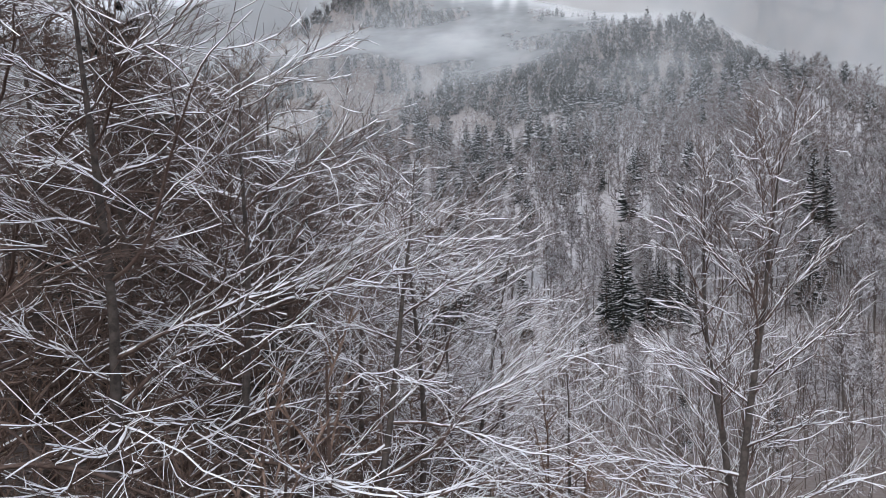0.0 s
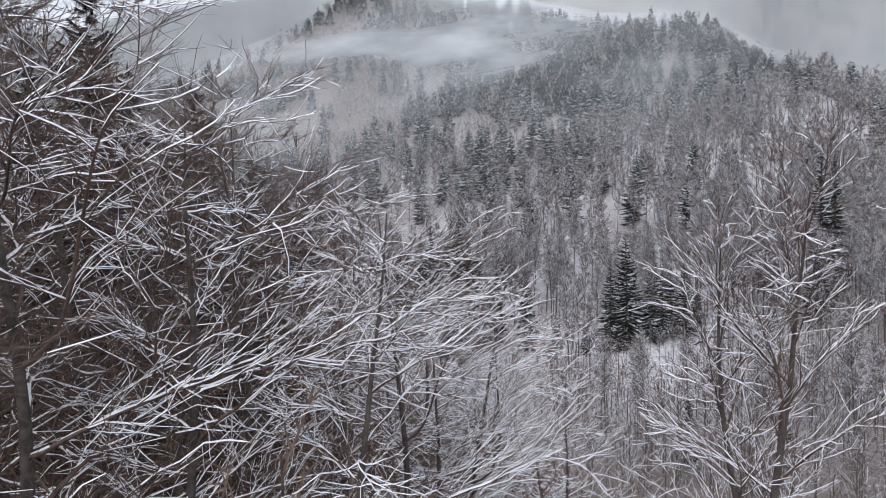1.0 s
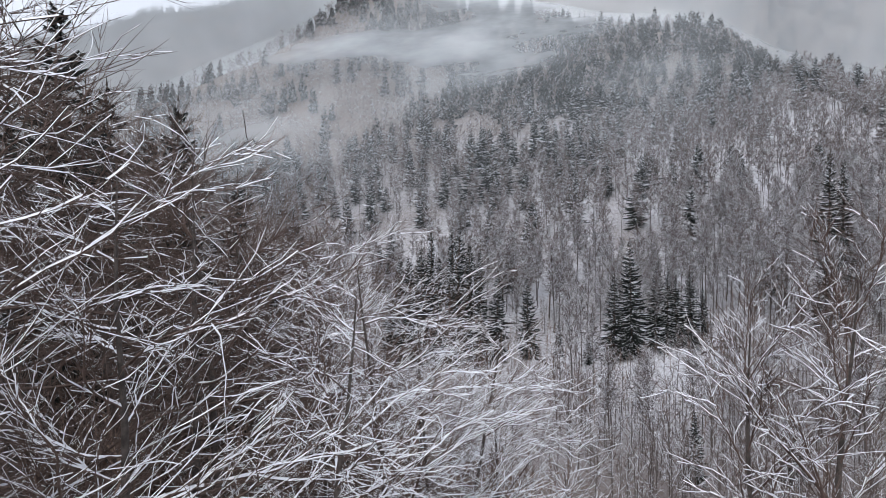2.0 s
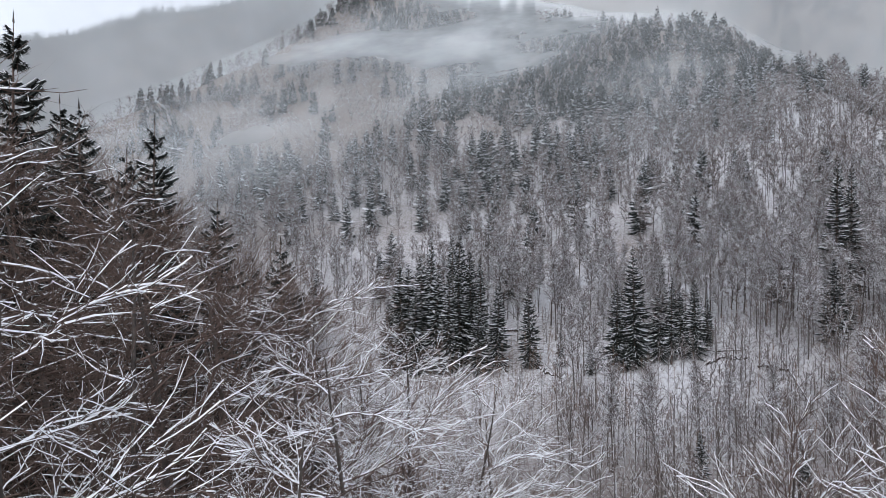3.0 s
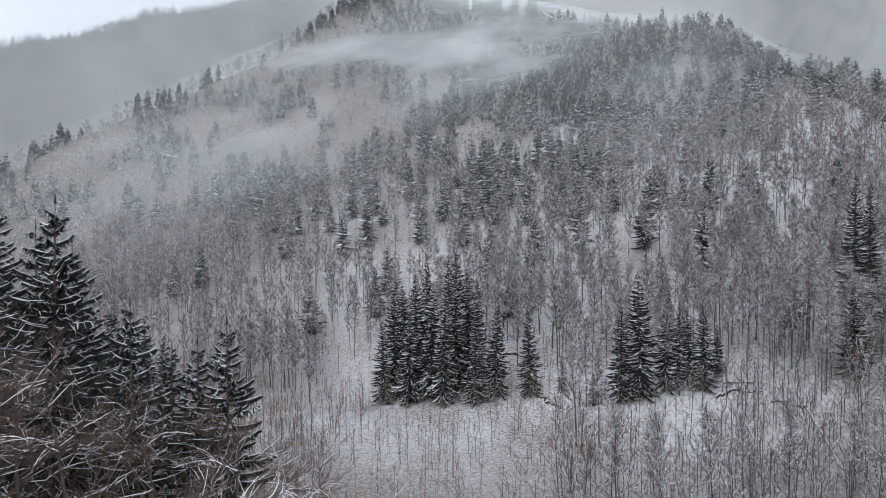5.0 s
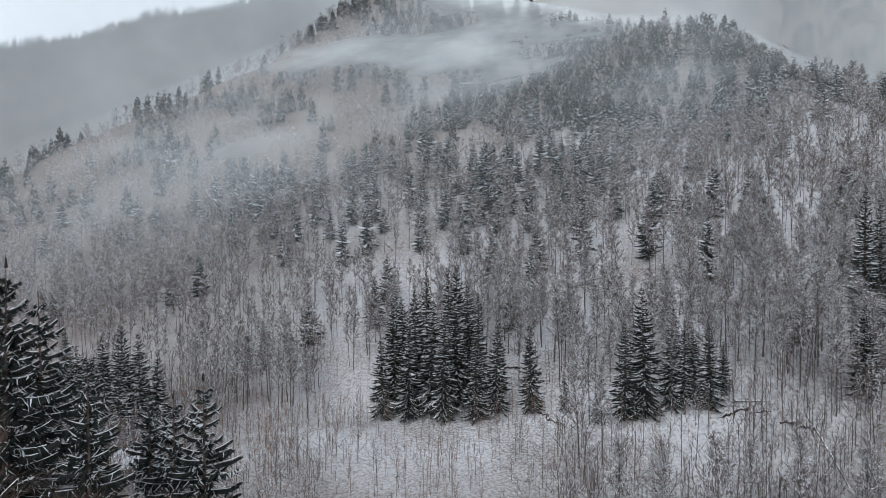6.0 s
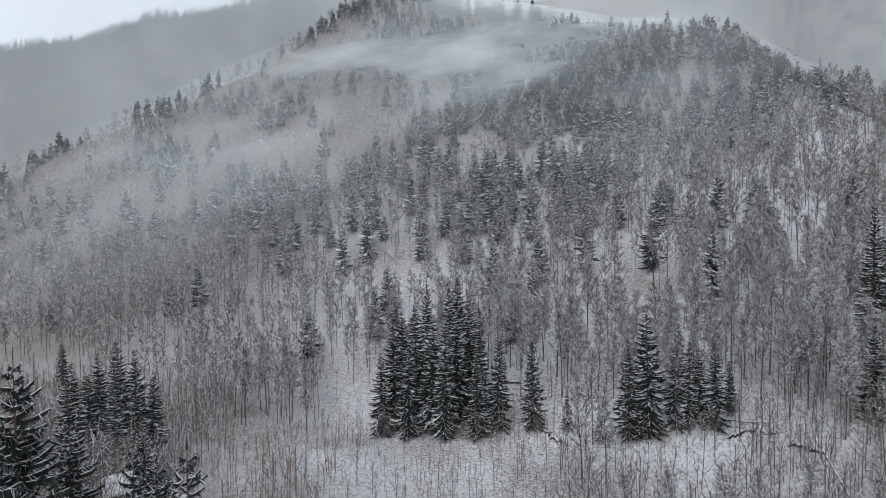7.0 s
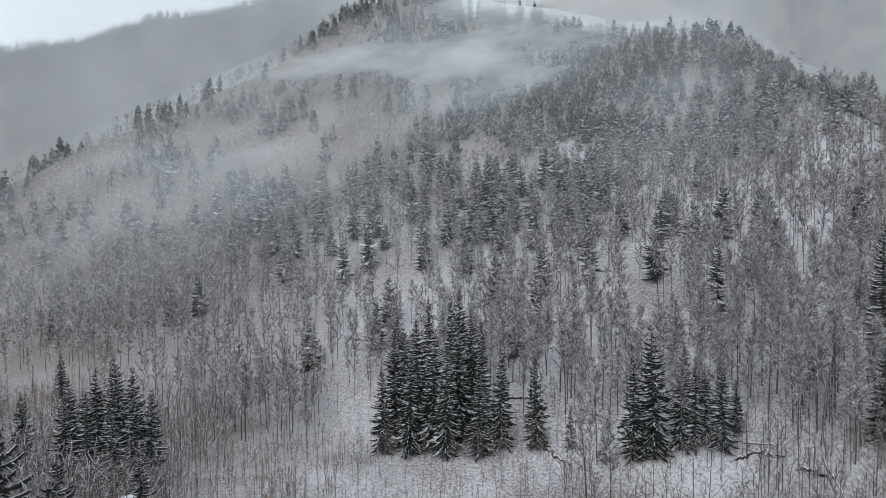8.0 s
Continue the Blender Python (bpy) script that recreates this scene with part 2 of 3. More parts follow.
def side_ways(rng, d, spread, side, flat=0.35):
    """A direction that leaves d to one side, mostly in its level spray."""
    lat = unit(np.cross(d, (0, 0, 1.0)) + 1e-6)
    w = unit(d * math.cos(spread) + lat * side * math.sin(spread) + np.array([0, 0, rng.normal(0.05, flat)]))
    return w


def beech_parts(seed, height, stems=1, limbs=26, spray=10, twigs=5, reach=0.34, low=0.14, open_side=0.35, rise=24, apart=0.25, crook=0.17, snowy=0.9):
    """Near bare beech: its trunk, and for each limb the wood and the snow on it."""
    rng = np.random.default_rng(seed)
    trunk_h, all_limbs = Heap(), []
    for s in range(stems):
        lean = rng.normal(0, 0.05, 2) if stems == 1 else np.array([(s - 0.5 * (stems - 1)) * 0.05, rng.normal(0, 0.03)])
        hh = height * (1 - 0.06 * s)
        trunk = bent(rng, (apart * s, 0.15 * (s % 2), 0), (lean[0], lean[1], 1), hh, 14, 0.1, 0.04)
        tr = 0.0090 * hh * (1 - np.linspace(0, 1, 15) ** 1.2) + 0.012
        tube(trunk_h, trunk, tr, 7)
        for k in range(limbs):
            wood, snow = Heap(), Heap()
            t = low + (0.97 - low) * (k + rng.random() * 0.7) / limbs
            x = t * 14
            i = min(int(x), 13)
            at = trunk[i] + (trunk[i + 1] - trunk[i]) * (x - i)
            az = k * 2.4 + rng.normal(0, 0.4) + s
            el = radians(6 + rise * t + rng.normal(0, 10))
            ln = (hh * reach * (1.08 - t) ** 0.6 * rng.uniform(0.65, 1.2) + 0.5) * (1 + open_side * math.cos(az))
            d = (math.cos(az) * math.cos(el), math.sin(az) * math.cos(el), math.sin(el))
            limb = smoothed(bent(rng, at, d, ln, 11, 0.08 if t > 0.5 else 0.2, crook))
            lr = np.linspace(min(0.5 * tr[i], 0.0075 * ln + 0.008), 0.005, len(limb))
            m1 = len(limb) - 1
            tube(wood, limb, lr, 4)
            if rng.random() < 0.25 + 0.75 * snowy:
                snow_ridge(snow, rng, limb, lr * 0.9 + 0.002, 0.017, 0.04, 0.023)
            for q in range(spray):
                a = 0.12 + 0.87 * (q + rng.random() * 0.6) / spray
                j = min(int(a * m1), m1 - 1)
                p = limb[j] + (limb[j + 1] - limb[j]) * (a * m1 - j)
                dl = unit(limb[j + 1] - limb[j])
                l2 = ln * (0.56 - 0.32 * a) * rng.uniform(0.6, 1.25) + 0.3
                d2 = side_ways(rng, dl, radians(rng.uniform(18, 40)), 1 if q % 2 else -1, 0.16)
                bough = bent(rng, p, d2, l2, 6, 0.08, 0.22)
                br = np.linspace(min(0.65 * lr[j], 0.013), 0.0032, 7)
                tube(wood, bough, br, 3)
                if rng.random() < snowy:
                    snow_ridge(snow, rng, bough, br + 0.0015, 0.013, 0.08)
                for w in range(twigs):
                    b = 0.12 + 0.85 * (w + rng.random() * 0.5) / twigs
                    j2 = min(int(b * 6), 5)
                    p2 = bough[j2] + (bough[j2 + 1] - bough[j2]) * (b * 6 - j2)
                    d3 = side_ways(rng, unit(bough[j2 + 1] - bough[j2]), radians(rng.uniform(18, 40)), 1 if w % 2 else -1, 0.2)
                    tw = bent(rng, p2, d3, l2 * (0.65 - 0.3 * b) * rng.uniform(0.5, 1.2) + 0.15, 3, 0.15, 0.16)
                    rr = np.array([0.0062, 0.0054, 0.0042, 0.002])
                    tube(wood, tw, rr, 3)
                    if rng.random() < 0.62 * snowy:
                        snow_ridge(snow, rng, tw, rr, 0.008, 0.15)
                m = 8
                u = rng.uniform(0.1, 1, m)
                pp = np.stack([np.interp(u * 6, range(7), bough[:, c]) for c in range(3)], 1)
                ww = unit(bough[-1] - bough[0]) + rng.normal(0, 0.45, (m, 3)) + np.array((0, 0, 0.1))
                ww /= np.linalg.norm(ww, axis=1)[:, None]
                slivers(wood, rng, pp, ww, rng.uniform(0.25, 0.8, m), np.full(m, 0.0055))
            all_limbs.append((wood, snow))
    return trunk_h, all_limbs


def slivers(heap, rng, at, way, length, width, m=0):
    """Fine twigs, one thin blade each."""
    n = len(at)
    side = np.cross(way, rng.normal(0, 1, (n, 3)))
    side /= np.linalg.norm(side, axis=1)[:, None] + 1e-9
    v = np.stack([at - side * width[:, None], at + side * width[:, None], at + way * length[:, None]], 1).reshape(-1, 3)
    heap.add(v, np.arange(3 * n).reshape(-1, 3), m)


def bare_tree(seed, height, limbs, twigs, sides=4, crown_from=0.36, spread=0.25, fine=0.028, segs=3, thin=1.0, steps=6, tilt=12):
    """A bare tree across the valley: trunk heap and crown heap."""
    rng = np.random.default_rng(seed)
    trunk, crown = Heap(), Heap()
    line = bent(rng, (0, 0, 0), (rng.normal(0, 0.03), rng.normal(0, 0.03), 1), height, steps, 0.1, 0.025)
    rad = np.linspace(0.0088 * height * thin, 0.02, steps + 1)
    tube(trunk, line, rad, sides)
    for k in range(limbs):
        t = crown_from + (0.97 - crown_from) * (k + rng.random()) / limbs
        i = min(int(t * steps), steps - 1)
        at = line[i] + (line[i + 1] - line[i]) * (t * steps - i)
        az, el = k * 2.4 + rng.normal(0, 0.4), radians(tilt + 48 * t + rng.normal(0, 12))
        ln = height * spread * (1.25 - t) ** 0.5 * rng.uniform(0.7, 1.25)
        d = np.array((math.cos(az) * math.cos(el), math.sin(az) * math.cos(el), math.sin(el)))
        limb = bent(rng, at, d, ln, segs, 0.25, 0.12)
        tube(crown, limb, np.linspace(0.0036 * height, 0.016, segs + 1), 3)
        q = max(2, twigs // limbs)
        s = rng.uniform(0.1, 1.0, q)
        j = np.minimum((s * segs).astype(int), segs - 1)
        p = limb[j] + (limb[j + 1] - limb[j]) * (s * segs - j)[:, None]
        w = d * 0.6 + rng.normal(0, 0.6, (q, 3)) + np.array([0, 0, 0.12])
        w /= np.linalg.norm(w, axis=1)[:, None]
        slivers(crown, rng, p, w, rng.uniform(0.06, 0.14, q) * height * (1.1 - 0.35 * s), np.full(q, fine))
    return trunk, crown


def spruce(seed, height, whorls, boughs, segs, radius=0.17, bare=0.06, ragged=0.2, hang=True, snow=None, broad=0.11, feather=5, load=1.0):
    """A snow-laden spruce: tiers of drooping boughs with upturned tips, each a ridge with ragged sides."""
    rng = np.random.default_rng(seed)
    trunk, crown = Heap(), Heap()
    z1 = np.array((0, 0, 1.0))
    line = bent(rng, (0, 0, 0), (rng.normal(0, 0.01), rng.normal(0, 0.01), 1), height, 4, 0.0, 0.008)
    tube(trunk, line, np.linspace(0.0125 * height, 0.012, 5), 5)
    for k in range(whorls):
        t = bare + (0.985 - bare) * (k / whorls) ** 0.92
        at = np.array((np.interp(t * 4, range(5), line[:, 0]), np.interp(t * 4, range(5), line[:, 1]), t * height))
        n = boughs if t < 0.85 else max(4, boughs - 2)
        for b in range(n):
            az = (b + 0.5 * (k % 2)) * 2 * math.pi / n + rng.normal(0, 0.25)
            full = min(1.0, 0.7 + 2.2 * (t - bare))
            up = rng.normal(0, 0.35 * height / whorls)
            ln = height * radius * ((1.0 - t) ** 0.82 * full + 0.03) * rng.uniform(1 - ragged * 1.6, 1 + ragged)
            out = np.array((math.cos(az), math.sin(az), 0))
            lat = np.array((-math.sin(az), math.cos(az), 0))
            s = np.linspace(0, 1, segs + 1)
            drop = (-0.62 + 0.95 * t + rng.normal(0, 0.09)) * ln
            spine = at + out * (s * ln)[:, None] + z1 * (drop * s ** 1.1 + 0.15 * ln * s ** 3 + up)[:, None]
            wide = ln * broad * np.sin(np.pi * np.clip(s * 0.86 + 0.14, 0, 1)) ** 0.8 * np.where(np.arange(segs + 1) % 2, 1.2, 0.55) + 0.02
            wide[-1] = 0.01
            sag = wide * 1.1 + 0.03 * ln
            left, right = (spine + lat * (e * wide)[:, None] - z1 * (sag * rng.uniform(0.7, 1.4, segs + 1))[:, None] + out * 0.07 * ln for e in (-1, 1))
            verts = np.stack([left, spine, right], 1).reshape(-1, 3)
            i = np.arange(segs) * 3
            f = np.r_[np.c_[i, i + 1, i + 4], np.c_[i, i + 4, i + 3], np.c_[i + 1, i + 2, i + 5], np.c_[i + 1, i + 5, i + 4]]
            crown.add(verts, f[:, ::-1])
            if snow is not None and ln > 0.5:
                lo = int(segs * 0.2)
                ends = np.linspace(0.03 + 0.018 * ln, 0.02, segs + 1 - lo) * rng.uniform(0.2, 1.1, segs + 1 - lo) * load
                snow_ridge(snow, rng, spine[lo:] + z1 * 0.03 + lat * rng.normal(0, 0.05), ends, 0.03 * load, 0.28, 0.065 * load)
            if hang:
                q = feather * segs
                u = rng.uniform(0.12, 1.0, q)
                e = np.where(np.arange(q) % 2, 1.0, -1.0)
                p = np.stack([np.interp(u, s, spine[:, c]) for c in range(3)], 1)
                w = out * rng.uniform(0.3, 0.9, q)[:, None] + lat * (e * rng.uniform(0.4, 1.0, q))[:, None] - z1 * rng.uniform(0.1, 1.1, q)[:, None]
                w /= np.linalg.norm(w, axis=1)[:, None]
                slivers(crown, rng, p, w, (0.15 + 0.30 * ln * np.sin(np.pi * np.clip(u * 0.8 + 0.2, 0, 1))) * rng.uniform(0.5, 1.2, q), np.full(q, (0.045 + 0.014 * ln) * (4 / feather) ** 0.6))
    tip = np.array([line[-1] + (0, 0, 0.35)])
    slivers(crown, rng, tip - (0, 0, 0.6), np.array([[0, 0, 1.0]]), np.array([0.55]), np.array([0.06]))
    return trunk, crown


def thing(name, parts, label, category, group):
    """An Empty at the base with its parts."""
    ob = new(name)
    ob.empty_display_size = 0.5
    for part_name, me, part_label in parts:
        p = new(part_name, me)
        p.parent = ob
        if part_name == "snow_cover":
            tagged(p, kind="stuff")
        if part_label:
            tagged(p, part_label)
    return tagged(ob, label, category, group)


def put_at(ob, x, y, scale=1.0, turn=0.0, sink=0.15, lean=(0, 0)):
    """The pose of a tree that stands on the ground."""
    return pose(x, y, float(land(x, y)) - sink, lean[0], lean[1], turn) @ Matrix.Diagonal((scale, scale, scale, 1))


def plant(kinds, spots):
    """Sets copies of the given trees at spots (x, y, scale, turn, kind)."""
    used = set()
    for x, y, sc, turn, k in spots:
        src = kinds[k % len(kinds)]
        m = put_at(src, x, y, sc, turn)
        if id(src) not in used:
            used.add(id(src))
            src.matrix_basis = m
            continue
        c = copy_thing(src, Matrix())
        c.matrix_basis = m


def strew(templates, spots, name, mats, label, category):
    """Joins many far plants into one mesh. Templates: (verts, faces, materials); spots: (x, y, scale, turn, kind)."""
    vs, fs, ms, n = [], [], [], 0
    spots = np.asarray(spots, float)
    z = land(spots[:, 0], spots[:, 1]) - 0.2
    for (x, y, sc, turn, k), h in zip(spots, z):
        v, f, m = templates[int(k) % len(templates)]
        c, s = math.cos(turn) * sc, math.sin(turn) * sc
        w = np.empty_like(v)
        w[:, 0] = v[:, 0] * c - v[:, 1] * s + x
        w[:, 1] = v[:, 0] * s + v[:, 1] * c + y
        w[:, 2] = v[:, 2] * sc + h
        vs.append(w), fs.append(f + n), ms.append(m)
        n += len(v)
    ob = new(name, mesh_from(name, np.concatenate(vs), np.concatenate(fs), mats, np.concatenate(ms)))
    return tagged(ob, label, category, kind="stuff")


def joined(trunk, crown):
    v1, f1, _ = trunk.arrays()
    v2, f2, _ = crown.arrays()
    return np.r_[v1, v2], np.r_[f1, f2 + len(v1)], np.r_[np.zeros(len(f1), int), np.ones(len(f2), int)]


# ---- near hillside: snow-covered beeches round the start of the flight ----
def crown_only(crown):
    v, f, _ = crown.arrays()
    return v, f, np.ones(len(f), int)


def near_beech(seed, height, label, **k):
    trunk, limbs = beech_parts(seed, height, **k)
    ob = thing("beech_tree", [("trunk", trunk.mesh("trunk", [M_TRUNK], True), "dark grey bark flecked with snow")], label, "tree", "beeches on the near hillside")
    for wood, snow in limbs:
        limb = new("limb", wood.mesh("limb", [M_BARK], True))
        limb.parent = ob
        if not snow.n:
            continue
        cover = new("snow_cover", snow.mesh("snow_cover", [M_SNOW], True))
        cover.parent = limb
        tagged(cover, "fresh white snow lying along the branch", kind="stuff")
    return ob


NEAR = [near_beech(11, 14.5, "bare beech tree with snow along every branch"),
        near_beech(12, 13.5, "bare beech tree with snow-lined spreading boughs", limbs=28),
        near_beech(13, 14.0, "bare young beech tree with drooping snowy limbs", reach=0.38),
        near_beech(14, 16.5, "bare twin-stemmed beech tree with rising snowy limbs", stems=2, limbs=24, spray=9, twigs=4, reach=0.24, open_side=0.0, rise=66, apart=1.0, crook=0.06, low=0.3)]
THIN = [near_beech(15, 14.5, "bare brown beech tree with thin snow on its limbs", snowy=0.15),
        near_beech(16, 14.0, "bare brown beech tree with a crooked dusted crown", snowy=0.12, reach=0.36)]
near_spots = [(-6.3, 10.8, 1.05, 10, 0), (-4.4, 12.4, 1.04, -25, 1), (-2.0, 12.8, 0.94, 15, 2), (-9.2, 12.6, 1.15, -40, 2), (-8.0, 9.4, 1.05, 35, 1),
              (6.0, 12.6, 1.0, -20, 3), (-7.6, 15.8, 1.18, 40, 1), (-11.8, 18.0, 1.2, 20, 0), (-4.6, 17.2, 1.10, -30, 2), (-13.5, 13.5, 1.15, 60, 0),
              (-0.9, 18.6, 1.02, -15, 0), (-8.6, 21.5, 1.22, 55, 1), (-3.0, 23.0, 1.16, 20, 1), (1.2, 25.5, 1.05, -35, 2), (-5.8, 20.6, 1.15, 75, 0),
              (-13.6, 23.5, 1.24, -60, 2), (-6.6, 27.0, 1.2, 25, 0), (-1.2, 29.0, 1.12, 60, 2), (-10.8, 30.0, 1.2, -20, 1), (-10.4, 25.2, 1.2, -75, 0),
              (-16.5, 14.0, 1.2, 30, 1), (-17.8, 19.0, 1.25, -10, 0), (4.8, 20.5, 0.85, 75, 1), (-4.6, 32.0, 1.15, -50, 0), (-14.5, 31.5, 1.2, 15, 2),
              (-8.0, 33.5, 1.15, 80, 2), (0.6, 22.0, 0.95, 45, 1), (-18.5, 26.0, 1.25, 35, 1), (2.8, 29.5, 0.98, 10, 0), (-2.4, 35.0, 1.05, -20, 1), (-20.5, 15.5, 1.2, 70, 2),
              (-27, 62, 0.6, 0, 0), (-31, 70, 0.55, 90, 1), (-24, 58, 0.6, 200, 0), (-35, 80, 0.55, 40, 1), (-20, 64, 0.5, 130, 0), (-15, 60, 0.5, 20, 1), (-41, 88, 0.5, 70, 0), (-48, 92, 0.5, 10, 1), (-53, 108, 0.55, 0, 0), (-28, 84, 0.45, 160, 1)]
snowy_ones = [p for p in near_spots if p[0] > (-7 if p[1] < 15 else -3.5) and p[1] < 31]
plant(NEAR, snowy_ones)
plant(THIN, [p for p in near_spots if p not in snowy_ones])


# ---- spruces ----
def spruce_thing(seed, height, label, whorls=30, boughs=6, segs=5, **k):
    snow = Heap()
    k.setdefault("radius", 0.2)
    t, c = spruce(seed, height, whorls, boughs, segs, snow=snow, **k)
    return thing("spruce_tree", [("trunk", t.mesh("trunk", [M_BARK], True), "rough dark bark"),
                                 ("crown", c.mesh("crown", [M_NEEDLE]), ""),
                                 ("snow_cover", snow.mesh("snow_cover", [M_SNOW], True), "white snow along the boughs")], label, "tree", "spruces")


FINE = dict(whorls=38, boughs=7, broad=0.07, feather=6)
HERO = [spruce_thing(21, 22, "tall dark spruce tree with snow on its tiered boughs", radius=0.18, **FINE),
        spruce_thing(22, 20, "dark spruce tree with drooping snowy boughs", ragged=0.28, radius=0.18, **FINE),
        spruce_thing(23, 24, "slender tall spruce tree dusted with snow", radius=0.13, bare=0.14, **FINE),
        spruce_thing(24, 18, "broad spruce tree with thick snowy tiers", radius=0.20, **FINE)]
CLOSE = [spruce_thing(25, 22, "tall dark spruce tree with ragged snowy boughs", whorls=42, boughs=6, broad=0.05, feather=10, load=0.5, ragged=0.25),
         spruce_thing(26, 20, "dark green spruce tree with snow on sweeping boughs", whorls=40, boughs=6, broad=0.05, feather=10, load=0.5, ragged=0.3),
         spruce_thing(27, 24, "lanky spruce tree with a bare lower stem", radius=0.14, bare=0.2, whorls=36, broad=0.05, feather=10, load=0.5),
         spruce_thing(28, 18, "broad young spruce tree with snow-laden tiers", radius=0.22, whorls=34, broad=0.05, feather=10, load=0.5)]
rng = np.random.default_rng(5)
# the dense stand of tall spruces at the valley's edge
stand = [(-9.5, 134, 1.02, 0, 0), (-8, 137, 1.12, 60, 1), (-5, 133, 1.10, 130, 0), (-6.5, 128, 0.98, 190, 1), (1.5, 134, 1.16, 20, 2), (-2.0, 129, 1.02, 240, 0),
         (5.8, 135, 1.14, 300, 1), (3.2, 130, 1.04, 80, 0), (7.4, 131, 0.94, 10, 2), (10.4, 127, 0.92, 170, 1), (0.4, 125.5, 0.93, 220, 0), (6.4, 125, 0.78, 100, 1),
         (-3.4, 138.5, 1.13, 120, 2), (2.6, 138.5, 1.2, 200, 0), (-11.6, 131, 0.85, 45, 1)]
HEIGHTS = (22, 20, 24, 18)
# x, y, height of the tip, turn, kind
tips = [(34.9, 115.2, 26.5, 10, 0), (31.7, 116.1, 20.5, 70, 1), (39.2, 115.4, 23, 130, 1), (40.7, 113, 21.5, 200, 2), (44.3, 111.4, 21, 10, 1), (42.8, 114.1, 19.5, 75, 0),
        (47.2, 113.4, 17.5, 190, 3), (17, 125, 18.6, 30, 0), (27.3, 117.4, 9.0, 60, 3), (22.6, 122.6, 10.5, 60, 1),
        (62.4, 101.8, 25, 90, 3), (66.5, 106, 24, 90, 1), (70.4, 114.3, 43, 50, 2), (73.5, 115, 41.5, 20, 2), (29.2, 72.6, 6.8, 40, 1), (40.5, 72.6, 6, 110, 3),
        (-55.2, 122, 18.0, 20, 0), (-59.5, 124, 19.5, 80, 1), (-66, 121, 16, 140, 0), (-51.5, 120, 14.5, 210, 1), (-63, 119, 14, 250, 1), (-57, 117, 13, 310, 3),
        (-58, 121, 17, 40, 1), (-62, 122.5, 17.5, 130, 0), (-53.5, 118, 15, 220, 0), (-64.5, 117, 14.5, 310, 1), (-55, 115, 13.5, 75, 1), (-60, 116, 15, 165, 0),
        (-37.5, 92, 14.5, 0, 1), (-34, 91, 9, 50, 3), (-18.5, 44.8, 32.6, 15, 3), (-9.8, 44.3, 28.2, 100, 3), (-12.2, 46.0, 26.8, 100, 3), (-18.2, 36.4, 35.4, 170, 1), (-21.4, 40.8, 36.6, 230, 0), (-17.5, 40.5, 33.5, 20, 1), (-23, 44.5, 35, 140, 0),
        (-24.5, 38, 38, 290, 2), (-14.3, 36.4, 34.5, 30, 0), (-15.8, 28.5, 37, 60, 0), (-10.8, 36.2, 30.2, 75, 1), (-26, 46, 33, 70, 1), (-15.5, 50, 26, 20, 1), (-21, 52, 28, 70, 0), (-29, 33, 39, 50, 1),
        (-80, 128, 12, 0, 1), (-98, 165, 12, 0, 0)]
single = [(x, y, (z - float(land(x, y)) + 0.15) / HEIGHTS[k], turn, k) for x, y, z, turn, k in tips]
plant(HERO, stand + [p for p in single if p[1] > 60])
plant(CLOSE, [p for p in single if p[1] <= 60])


# ---- the wooded slope across the valley ----
def conifer_share(x, y):
    """How much of the wood is spruce: none low down, scattered groups in the west, closing to a dense wood on the eastern spur."""
    n = np.array([noise.noise(Vector((a * 0.034, b * 0.034, 3.1))) for a, b in zip(x, y)])
    above = np.clip((y - 200 - 0.35 * np.maximum(-x, 0)) / 30, 0, 1)
    east = np.clip((x + 25 + 0.25 * (y - 200)) / 90, 0, 1) * np.clip((y - 205) / 60, 0, 1)
    return np.clip(0.015 + above * (0.16 + 0.9 * n + 0.28 * east), 0.015, 0.75)


def visible_wedge(x, y):
    return (np.abs(x - 3) < 0.80 * (y - 10) + 25)


rng = np.random.default_rng(7)
def spots_in(step, y0, y1):
    gx, gy = np.meshgrid(np.arange(-330, 240, step), np.arange(y0, y1, step))
    return gx.ravel() + rng.uniform(-0.48, 0.48, gx.size) * step, gy.ravel() + rng.uniform(-0.48, 0.48, gx.size) * step


p1, p2 = spots_in(4.3, 76, 235), spots_in(4.7, 235, 520)
px, py = np.r_[p1[0], p2[0]], np.r_[p1[1], p2[1]]
foot = -7.7 + 0.275 * px + 0.451 * (py - 120)
gap = np.array([noise.noise(Vector((a * 0.035, b * 0.035, 8.3))) for a, b in zip(px, py)])
ok = visible_wedge(px, py) & ((foot > -1 + rng.uniform(0, 6, px.size)) | ((px < -28) & (foot > -12 + rng.uniform(0, 9, px.size))) | ((px > 20) & (py > 76) & (rng.random(px.size) < np.where(px > 44, 0.5, 0.3))))
ok &= (gap < 0.28) | (rng.random(px.size) < 0.35)
ok &= (np.hypot(px - 33, py - 116) > 6) & (np.hypot(px - 62, py - 88) > 6)
west, east = hill_edges(px, py)
ok &= (west < 14) & (east < 40)
ok &= ~((np.abs(px) < 15) & (py > 98) & (py < 139)) & ~((px > 27) & (px < 51) & (py > 90) & (py < 113) & (rng.random(px.size) < 0.85))
px, py = px[ok], py[ok]
is_con = rng.random(px.size) < conifer_share(px, py)

